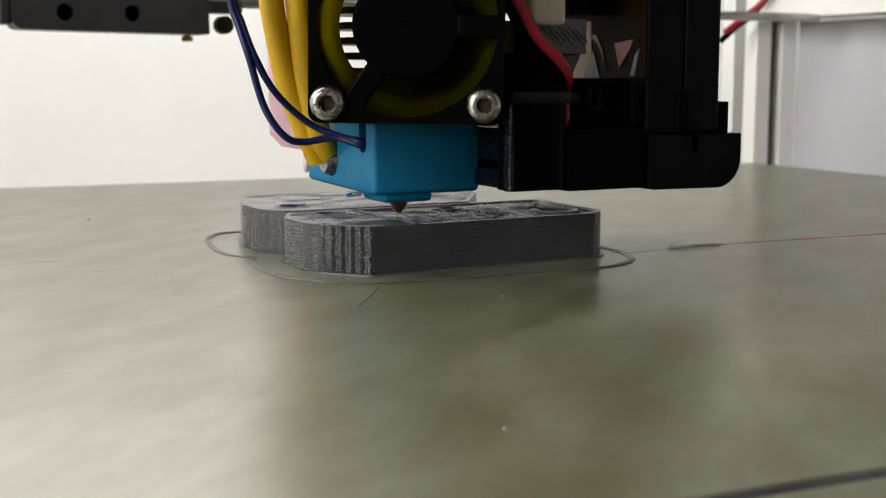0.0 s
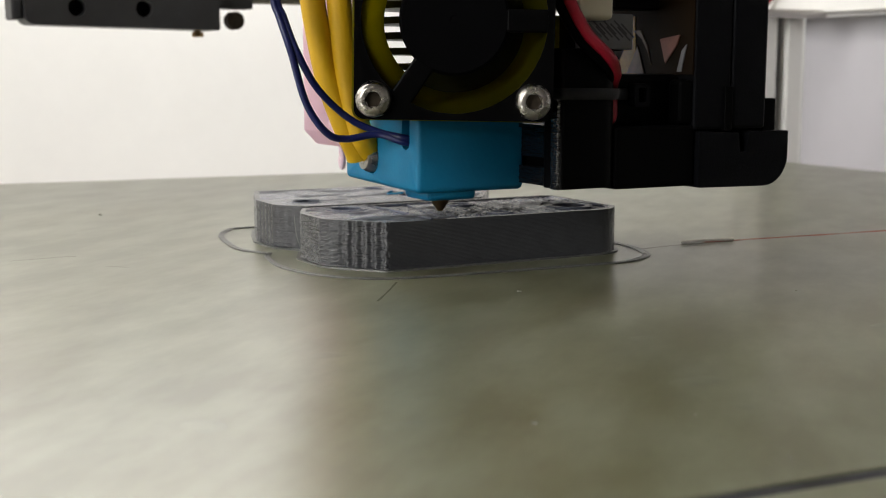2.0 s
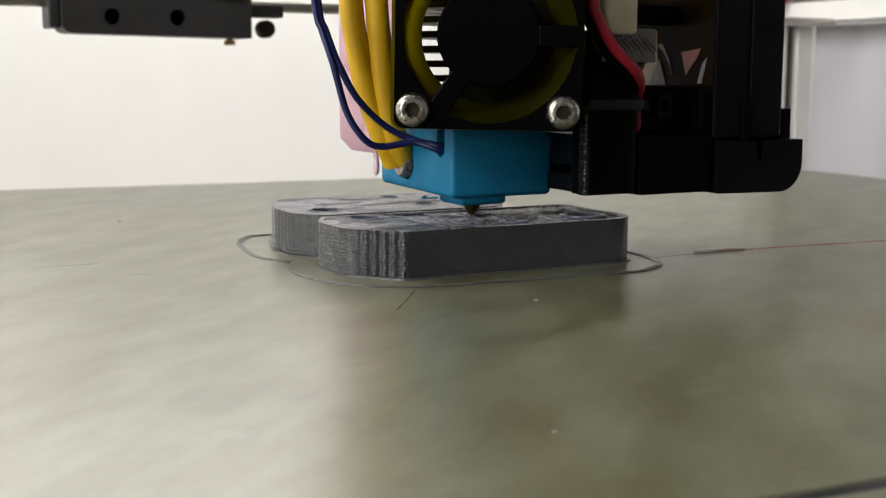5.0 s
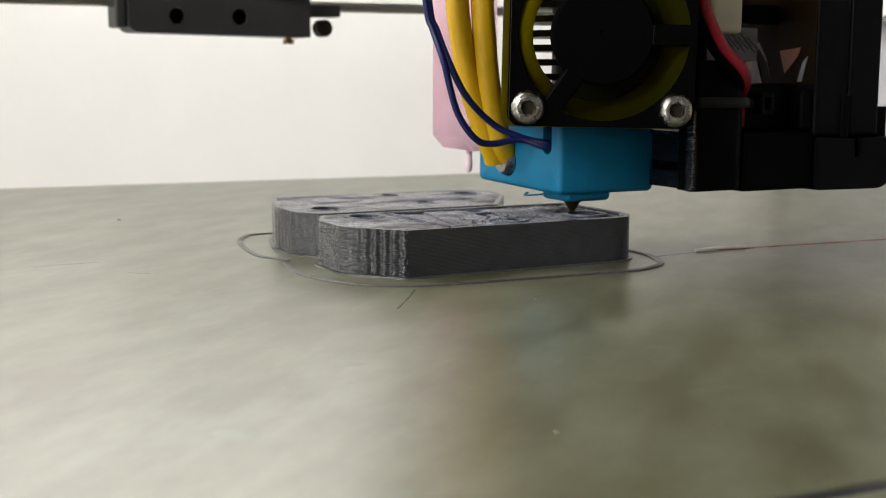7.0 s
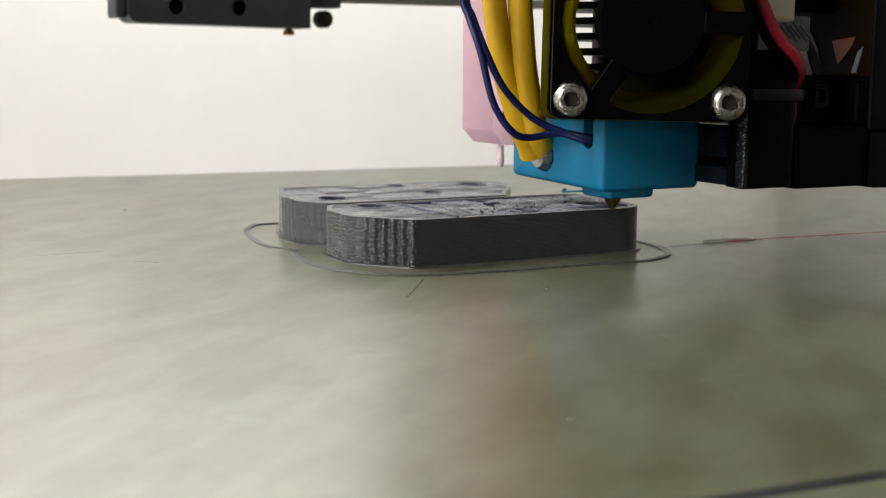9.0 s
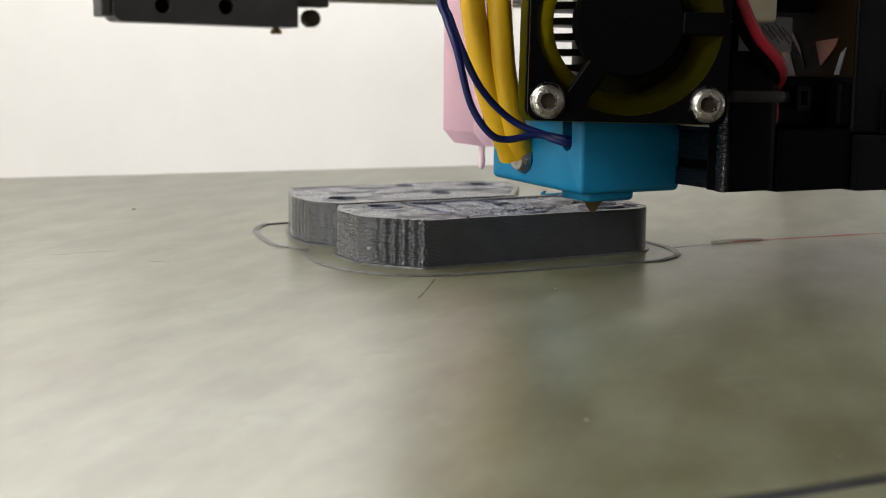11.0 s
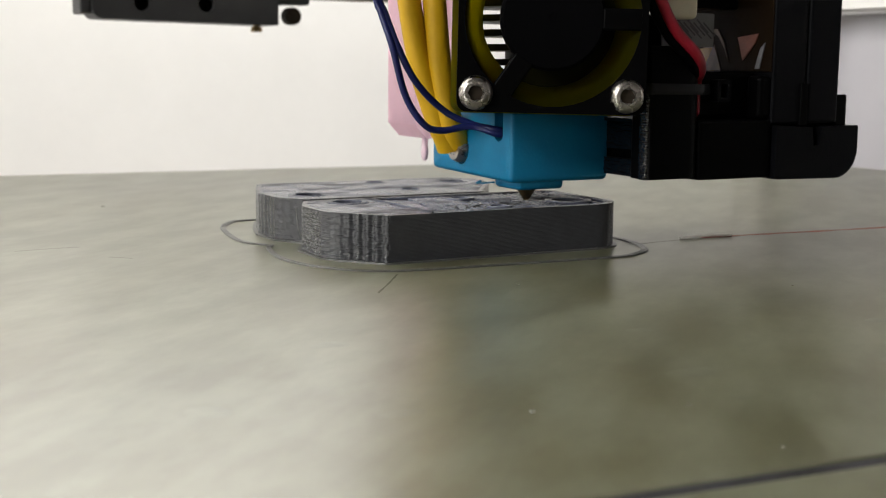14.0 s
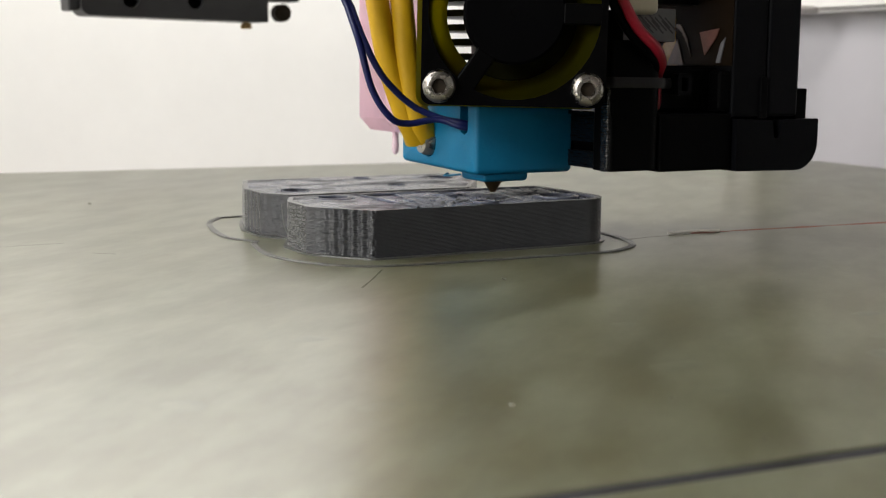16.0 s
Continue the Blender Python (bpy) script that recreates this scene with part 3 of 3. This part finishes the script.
def sock_mesh():
    """A rounded block along x whose left end has a slot and a round hole."""
    bm = bmesh.new()
    full = rounded(side, [1, 1, 1, 1], 5)
    stations = [(-9.8, 0.75), (-9.65, 0.4), (-9.4, 0.15), (-9.05, 0), (9.5, 0), (9.85, 0.15), (10.1, 0.4), (10.25, 0.75)]
    rings = [[bm.verts.new((x * K, y * K, z * K)) for y, z in (shrink(full, d) if d else full)] for x, d in stations]
    n = len(full)
    for a, b in zip(rings, rings[1:]):
        for k in range(n):
            bm.faces.new((a[k], a[(k + 1) % n], b[(k + 1) % n], b[k]))
    bm.faces.new(rings[-1])
    edges = [bm.edges.get((rings[0][k], rings[0][(k + 1) % n])) for k in range(n)]
    for loop in (slot, hole):
        a, b = ([bm.verts.new((x * K, y * K, z * K)) for y, z in loop] for x in (-9.8, -6.5))
        c = len(loop)
        for k in range(c):
            bm.faces.new((a[k], a[(k + 1) % c], b[(k + 1) % c], b[k]))
        bm.faces.new(b)
        edges += [bm.edges.get((a[k], a[(k + 1) % c])) for k in range(c)]
    bmesh.ops.triangle_fill(bm, use_beauty=True, use_dissolve=False, edges=edges)
    return bm


sock = part("silicone_sock", sock_mesh(), "sock", print_head, "blue silicone sock", 50)
sock.location.x = 0.0002
part("lip", boxed(-7.6, 1.6, -9.6, -1, 2.85, 5.2, 0.8, 3), "sock", sock, "thicker lip round the nozzle", 50)
part("flap", tube([(-9.4, -4, 3.9), (-9.0, 2, 3.2), (-7.5, 4, 3.4)], 0.35, 6, 4, 0.5), "sock", sock, "torn silicone flap", 50)
part("cartridge", lathe([(0.6, -2), (2.1, -2), (2.6, -1.2), (2.6, 3)], 20, pose(-0.0092, 0.0072, 0.0092, 0, 90, 0)), "steel", print_head, "steel end of the heater cartridge", 40)
part("nozzle", lathe([(0.25, 0), (0.45, 0.05), (1.7, 2.0), (2.6, 2.1), (2.6, 4)], 24), "brass", print_head, "dull brass nozzle", 40)

# cooling fan, turned on the hot end
FAN = pose(0, 0, 0, 0, 0, -28.3) @ Matrix.Translation((0.00235, -0.0246, 0.0315)) @ Matrix.Rotation(radians(0.9), 4, "Y") @ Matrix.Rotation(radians(90), 4, "X")
square = rounded([(-15, -15), (15, -15), (15, 15), (-15, 15)], [1.6] * 4, 5)
bolts = [(-12, -12), (12, -12), (-12, 12), (12, 12)]
fan = part("fan_frame", prism(square, -2.6, 0, [circle(0, 0, 14.0, 48)], FAN), "black", print_head, "black square fan frame", 40)
part("fan_back", prism(square, -9.0, -7.0, [circle(0, 0, 13.4, 40)], FAN), "black", fan, "", 40)
part("fan_tunnel", lathe([(13.98, -0.4), (14.5, -1.2), (14.5, -8.6), (11.0, -8.9), (11.0, -8.2), (13.2, -2.5), (13.98, -0.4)], 48, FAN), "duct", fan, "translucent olive fan tunnel", 40)
part("hub", lathe([(8.35, -5), (8.35, -0.7), (7.9, -0.2), (0.7, -0.15), (0.6, -0.3)], 48, FAN), "hub", fan, "black round fan hub", 40)
for a in (0, 118, 236):
    m = FAN @ Matrix.Rotation(radians(a), 4, "Z")
    bm = boxed(7.8, 14.6, -1.7, 1.7, -2.2, -0.1, 0.3)
    bmesh.ops.transform(bm, matrix=m, verts=bm.verts)
    part("strut", bm, "black", fan)
for x, y in bolts:
    hexed = lambda i, a: 1.0 if i < 6 else 0.87 / math.cos((a + math.pi / 6) % (math.pi / 3) - math.pi / 6)
    m = FAN @ Matrix.Translation((x * K, y * K, 0))
    part("bolt", lathe([(2.75, 0), (2.75, 0.35), (2.6, 0.9), (2.25, 1.4), (1.85, 1.65), (1.6, 1.7), (1.42, 1.68), (1.3, 0.5), (0.1, 0.45)], 36, m, hexed), "steel", fan, "domed steel hex bolt", 35)
    # dark disc puts the recess's shade into its colour
    part("socket", lathe([(1.24, 0.46), (1.24, 0.75)], 6, m), "socket", fan, "hex socket with its shade painted dark")
flange = rounded([(-16.0, -15.5), (15.2, -15.5), (15.2, 15.5), (-16.0, 15.5)], [1.8] * 4, 5)
duct = part("duct", prism(flange, -10.6, -9.1, [circle(0, 0, 12.5, 40)], FAN), "duct", print_head, "translucent olive duct behind the fan", 40)
for x0, x1 in ((-14.6, -13.4), (13.4, 14.6)):
    bm = boxed(x0, x1, -14.5, 14.5, -20, -10.7, 0.3)
    bmesh.ops.transform(bm, matrix=FAN, verts=bm.verts)
    part("duct_cheek", bm, "duct", duct)
heatsink = part("heatsink", lathe([(4.2, 17.1), (4.2, 52)], 24), "heatsink", print_head, "finned heat sink", 40)
q = [(12.6 * math.cos(radians(a)), 12.6 * math.sin(radians(a))) for a in range(-64, 57, 10)] + [(11.6 * math.cos(radians(a)), 11.6 * math.sin(radians(a))) for a in range(56, -65, -10)]
part("shroud", prism(q, 17.3, 50), "duct", duct, "olive shroud round the heat sink", 40)
q = [(r * math.cos(radians(a)), r * math.sin(radians(a))) for r, turn in ((14.4, range(-118, 71, 9)), (4.0, range(71, -119, -9))) for a in turn]
part("baffle", prism(q, -12.2, -11.0, (), FAN), "baffle", duct, "dark olive baffle behind the fan")
part("shroud_floor", lathe([(4.4, 17.2), (11.5, 17.2), (11.5, 20.3), (4.4, 20.3)], 32), "black", duct)
for k in range(13):
    part("fin", lathe([(4.3, 19 + 2.5 * k), (11.2, 19 + 2.5 * k), (11.2, 20.1 + 2.5 * k), (4.3, 20.1 + 2.5 * k)], 40), "heatsink", heatsink, "", 40)

# wires
part("heater_sleeve", tube([(-11.4, 8.6, 9.1), (-12.3, 8.2, 11.0), (-14.1, 7.8, 14.2), (-17.2, 7.8, 22.3), (-19.1, 7.8, 30.9), (-20.1, 7.8, 38), (-20.7, 7.8, 52)], 2.1, 16), "sleeve", print_head, "thick yellow wire sleeve", 60)
part("heater_sleeve", tube([(-9.4, 7.4, 9.5), (-10.6, 6.6, 11.0), (-12.5, 5.8, 14.3), (-14.6, 5.8, 23.2), (-15.5, 5.8, 30.9), (-16.1, 5.8, 38), (-16.5, 5.8, 52)], 2.1, 16), "sleeve", print_head, "thick yellow wire sleeve", 60)
part("wire_strand", tube([(-12.2, 5.6, 17.0), (-14.2, 5.0, 23.0), (-15.8, 5.0, 31.0), (-16.4, 5.0, 38), (-16.8, 5.0, 52)], 0.35, 8), "brass", print_head, "bare strand between the sleeves", 60)
part("sensor_wire", tube([(-6.8, -6.2, 12.6), (-9.9, -6.0, 13.1), (-12.9, -2.6, 14.0), (-17.2, -0.6, 16.2), (-22.6, -0.6, 21.0), (-26.1, -0.6, 26.9), (-27.5, 1.4, 32.4), (-28.3, 2.4, 36.1), (-29.4, 3.4, 52)], 0.6, 10), "blue", print_head, "thin blue sensor wire", 60)
part("sensor_wire", tube([(-6.8, -6.2, 12.2), (-9.9, -6.0, 12.4), (-13.2, -3.1, 13.6), (-18.2, -1.6, 12.9), (-21.6, -1.6, 14.0), (-24.6, -0.6, 18.7), (-27.1, -0.6, 26.9), (-28.2, 1.4, 32.4), (-28.9, 2.4, 36.1), (-30.4, 3.4, 52)], 0.6, 10), "blue", print_head, "thin blue sensor wire", 60)

# upper body of the extruder, above the fans
part("upper_body", boxed(0, 58, -14, 14, 52.4, 112, 1.5), "black", print_head, "black upper body of the extruder")
# levelling probe behind the hot end
probe = part("probe_body", prism(rounded([(-10.4, 12.6), (-7.9, 9.9), (-3.6, 9.9), (-2.4, 11.4), (-2.4, 52), (-10.4, 52)], [0.6] * 6, 4), 24, 36, (), Matrix(((1, 0, 0, 0), (0, 0, 1, 0), (0, 1, 0, 0), (0, 0, 0, 1)))), "pink", print_head, "pink translucent levelling probe", 40)
part("probe_pin", lathe([(0.25, 5.2), (0.55, 5.6), (0.72, 6.4), (0.72, 7.4), (0.6, 7.7), (0.66, 12)], 16, Matrix.Translation((-5.2 * K, 30 * K, 0))), "pin", probe, "pale probe pin", 40)
part("probe_core", boxed(-8.5, -4.5, 23.5, 23.9, 14, 20, 0.1), "blue", probe, "dark blue coil")

# part-cooling mount
mount = part("mount", prism(rounded([(7.5, -25), (18.8, -25), (18.8, -19.5), (7.5, -19.5)], [0.8, 3, 1, 1], 5), 5.4, 27.4), "black", print_head, "black printed fan mount", 40)


def rough_bead(p, q, k):
    return 0.16 * noise.noise((p.x * 0.5, p.y * 0.5, k * 2.3)) + 0.12 * noise.noise((p.x * 1.7, p.y * 1.7, k * 1.1))


for nm, x0, y0, y1, z0, z1 in (("mount_flange", 7.2, -24.6, -22.4, 5.3, 21.0), ("mount_arm", 9.3, -22.3, -9.0, 9.9, 14.6), ("mount_arm_cap", 8.6, -22.3, -9.0, 14.6, 15.3), ("mount_foot", 8.8, -22.3, -9.0, 5.4, 8.3)):
    layered_wall(nm, rounded([(x0, y0), (17.0, y0), (17.0, y1), (x0, y1)], [0.3] * 4, 3), z0, z1, 0.3, rough_bead, "black_gloss", mount, "ragged glossy black layers", 0.35, 0.6)
    part("core", boxed(x0 + 0.5, 16.6, y0 + 0.5, y1 - 0.5, z0 + 0.02, z1 - 0.04), "black", mount)
part("mount_web", boxed(10.5, 16.5, -21.5, -9.5, 8.2, 10.0), "black", mount)
part("mount_arm", boxed(10.5, 18.2, -10.4, 14, 6, 15, 0.4), "black", mount)
part("lower_block", boxed(18.3, 34.4, -24.6, 10, 4.9, 15, 0.5), "black", mount)
part("upper_block", boxed(18.3, 34.3, -20.5, -11, 15.1, 23.2, 0.8), "black", mount)
part("corner_pillar", boxed(31.5, 34.4, -24.4, -20.6, 15.1, 22.6, 0.8), "black", mount)
tie = part("cable_tie", tube([(6.8, -10, 20.4), (6.9, -24, 20.4), (8.6, -25.9, 20.4), (17, -25.8, 20.3), (19.4, -23.6, 20.2), (22, -22.2, 20.2)], 0.33, 10, 8, 2.9), "tie", print_head, "black cable tie", 40)
bm = prism(rounded([(-1.5, -1.9), (1.5, -1.9), (1.5, 1.9), (-1.5, 1.9)], [0.5] * 4, 4), 0, 2.0, [rounded([(-0.75, -1.2), (0.75, -1.2), (0.75, 1.2), (-0.75, 1.2)], [0.2] * 4, 3)], pose(0.0243, -0.0215, 0.020, 90, 0, 0))
part("buckle", bm, "blower", tie, "open tie buckle", 40)

# blower and its outlet
blower = part("blower_half", boxed(33.9, 41.5, -25, 8, 14.2, 58, 0.5), "blower", print_head, "charcoal blower housing")
part("blower_half", boxed(41.75, 49.2, -25.2, 8, 14.2, 58, 0.6), "blower", print_head, "charcoal blower housing")
part("seam", boxed(41.4, 41.8, -24.6, 7, 14.2, 58), "black", blower)
part("latch", boxed(40.0, 41.6, -25.5, -22, 13.9, 21.4, 0.2), "black", blower, "recessed latch")
part("tab", boxed(49.3, 52.0, -24.5, -4, 13.4, 19.3, 0.25), "black", blower)
q = rounded([(34.6, 4.6), (54.1, 4.3), (54.0, 13.8), (45.4, 13.7), (44.6, 10.3), (43.4, 10.3), (43.0, 13.6), (34.6, 14.0)], [0.3, 5.2, 0.3, 0.3, 0.4, 0.4, 0.3, 0.3], 8)
part("outlet", prism(q, -25.6, 4, (), Matrix(((1, 0, 0, 0), (0, 0, 1, 0), (0, 1, 0, 0), (0, 0, 0, 1)))), "blower", print_head, "black outlet nozzle of the blower", 40)

# taped motor with painted reflections, label, plug and red wire between fan and blower
amber = part("film_panel", boxed(33.55, 33.85, -24.6, 7, 23.3, 58, 0.1), "amber", print_head, "dark amber film on the blower's side")
# flat coloured pieces stand in for reflections in the glossy film
for q, c, lab in (
    ([(-2.6, 23.4), (-9.6, 23.4), (-8.9, 28.4), (-8.6, 33.4), (-5.6, 33.2), (-6.2, 28.4)], "gold", "golden reflection painted on the film"),
    ([(-8.3, 30.9), (-10.8, 29.4), (-12.5, 27.2), (-13.6, 24.9), (-12.4, 28.2), (-10.4, 30.9)], "pale_glint", "pale reflection painted on the film"),
    ([(-6.6, 23.45), (-11.6, 23.45), (-9.6, 28.2)], "pale_glint", "pale reflection painted on the film"),
    ([(-15.9, 29.3), (-21.2, 29.9), (-20.4, 28.2), (-17.4, 25.2)], "tape", "orange reflection painted on the film"),
    ([(-23.0, 28.3), (-21.7, 23.8), (-20.6, 23.8), (-21.8, 27.3)], "label", "grey reflection painted on the film"),
):
    part("film_reflection", prism(q, 33.35 if c != "gold" else 33.42, 33.56, (), TURN), c, amber, lab)
tag = part("warning_label", boxed(14.8, 26.0, -18.2, -17.7, 27.4, 33.2, 0.2), "label", print_head, "grey label with hatched print")
for k in range(11):
    bm = boxed(-1.7, 1.7, -0.03, 0.03, -0.14, 0.14)
    bmesh.ops.transform(bm, matrix=Matrix.Translation(((17.6 + 0.72 * k) * K, -18.24 * K, (30.0 + 0.5 * (k % 3)) * K)) @ Matrix.Rotation(radians(40), 4, "Y"), verts=bm.verts)
    part("bar", bm, "ink", tag)
part("label_back", boxed(15.5, 24.5, -17.5, -8.5, 27.2, 33, 0.3), "black", print_head)
part("plug", boxed(13.0, 19.8, -21.5, -16.5, 32.0, 44, 0.9, 3), "cream", print_head, "cream plastic plug", 40)
part("bracket", boxed(24.5, 33.6, -15.5, -9, 34.2, 37.5, 0.4), "blower", print_head, "dark bracket")
part("clear_clip", boxed(9.5, 17.5, -12, -9, 27.6, 33, 0.3), "duct", print_head)
part("fan_wire", tube([(5.4, -27, 50), (6.8, -27.4, 37.3), (8.2, -27.4, 33.8), (11.4, -27.2, 29.5), (15.7, -27.0, 26.0), (18.3, -25.0, 23.6), (19.6, -22.4, 21.6), (20.2, -21.4, 18.8), (20.2, -21.3, 16.4), (19.8, -20.4, 15.3)], 0.95, 12), "red", print_head, "red fan wire", 60)
part("fan_wire", tube([(4.2, -26.0, 50), (5.6, -26.4, 37.3), (7.0, -26.4, 33.4), (10.4, -26.2, 28.9), (14.9, -26.2, 25.2), (17.6, -24.6, 23.2), (18.8, -22.0, 21.4), (19.0, -21.2, 18)], 0.8, 12), "black", print_head, "black fan wire", 60)
part("backplate", boxed(-3, 50, 16, 20, 38, 70, 0.5), "black", print_head, "black carriage plate")

for ob in print_head.children:
    if ob.name.split(".")[0] in ("mount", "cable_tie", "blower_half", "outlet", "film_panel", "warning_label", "label_back", "plug", "bracket"):
        ob.location.x = 0.0006

# red cable far back by the post
part_cable = empty("frame_cable", "red and black twisted cable hanging by the corner post", "cable")
part("strand", tube([(318, 372, 47), (324, 370, 52), (330, 366, 58), (334, 362, 66), (338, 360, 80)], 1.3, 10), "red", part_cable, "", 60)
part("strand", tube([(316, 372, 44), (322, 371, 49), (329, 368, 55), (333, 364, 63), (337, 361, 80)], 1.1, 10), "black", part_cable, "", 60)

HEAD = [
    (0.0, 0.09539, 0.19594),
    (0.5, 0.09872, 0.19166),
    (0.8, 0.09826, 0.18842),
    (1.0, 0.09783, 0.19191),
    (1.2, 0.09988, 0.19255),
    (1.5, 0.09741, 0.19130),
    (2.0, 0.09761, 0.19017),
    (2.2, 0.10795, 0.19163),
    (2.3, 0.10872, 0.18780),
    (2.5, 0.10775, 0.19052),
    (2.6, 0.10700, 0.18880),
    (2.8, 0.10968, 0.19269),
    (3.0, 0.10875, 0.19039),
    (3.2, 0.11120, 0.19918),
    (5.3, 0.10351, 0.19588),
    (5.5, 0.10843, 0.19772),
    (5.6, 0.10710, 0.19029),
    (5.7, 0.10819, 0.18796),
    (5.8, 0.11062, 0.18351),
    (5.9, 0.10397, 0.18140),
    (6.0, 0.10604, 0.18605),
    (6.2, 0.10791, 0.18025),
    (6.3, 0.10511, 0.18366),
    (6.4, 0.10387, 0.18619),
    (6.5, 0.10803, 0.18572),
    (6.6, 0.11644, 0.18825),
    (6.7, 0.11870, 0.19005),
    (7.0, 0.12236, 0.19133),
    (7.5, 0.12438, 0.19056),
    (8.0, 0.12425, 0.18769),
    (8.5, 0.12507, 0.18565),
    (8.7, 0.12211, 0.17906),
    (10.8, 0.11872, 0.18228),
    (11.0, 0.11446, 0.17866),
    (11.5, 0.11418, 0.18018),
    (12.0, 0.11443, 0.18343),
    (12.5, 0.11455, 0.18556),
    (12.7, 0.11940, 0.19053),
    (12.8, 0.11471, 0.18701),
    (12.9, 0.11276, 0.18526),
    (13.0, 0.12108, 0.19272),
    (13.5, 0.11734, 0.19086),
    (14.0, 0.11532, 0.19059),
    (14.2, 0.11811, 0.19365),
    (14.5, 0.11820, 0.19468),
    (14.7, 0.11778, 0.19561),
    (15.0, 0.11592, 0.19426),
    (15.5, 0.11377, 0.19404),
    (16.0, 0.11490, 0.19723),
]

CARRIAGE = [
    (0.0, 0.0837),
    (0.5, 0.0854),
    (0.8, 0.0848),
    (1.0, 0.0843),
    (1.2, 0.0863),
    (1.5, 0.0837),
    (2.0, 0.0841),
    (2.2, 0.0940),
    (2.3, 0.0945),
    (2.5, 0.0931),
    (2.6, 0.0923),
    (2.8, 0.0948),
    (3.0, 0.0938),
    (3.2, 0.0962),
    (5.3, 0.0883),
    (5.5, 0.0932),
    (5.6, 0.0920),
    (5.7, 0.0932),
    (5.8, 0.0957),
    (5.9, 0.0891),
    (6.0, 0.0912),
    (6.2, 0.0932),
    (6.3, 0.0904),
    (6.4, 0.0892),
    (6.5, 0.0934),
    (6.6, 0.1015),
    (6.7, 0.1035),
    (7.0, 0.1061),
    (7.5, 0.1076),
    (8.0, 0.1077),
    (8.5, 0.1082),
    (8.7, 0.1053),
    (10.8, 0.1028),
    (11.0, 0.0986),
    (11.5, 0.0983),
    (12.0, 0.0987),
    (12.5, 0.0989),
    (12.7, 0.1038),
    (12.8, 0.0992),
    (12.9, 0.0972),
    (13.0, 0.1056),
    (13.5, 0.1021),
    (14.0, 0.1004),
    (14.2, 0.1030),
    (14.5, 0.1029),
    (14.7, 0.1028),
    (15.0, 0.1013),
    (15.5, 0.0992),
    (16.0, 0.1006),
]


def motions():
    rows = [(t, pose(x, y, TOP * K)) for t, x, y in HEAD]
    walk(print_head, rows)
    walk(carriage, [(t, pose(x, 0.3373, 0.0476)) for t, x in CARRIAGE])


motions()
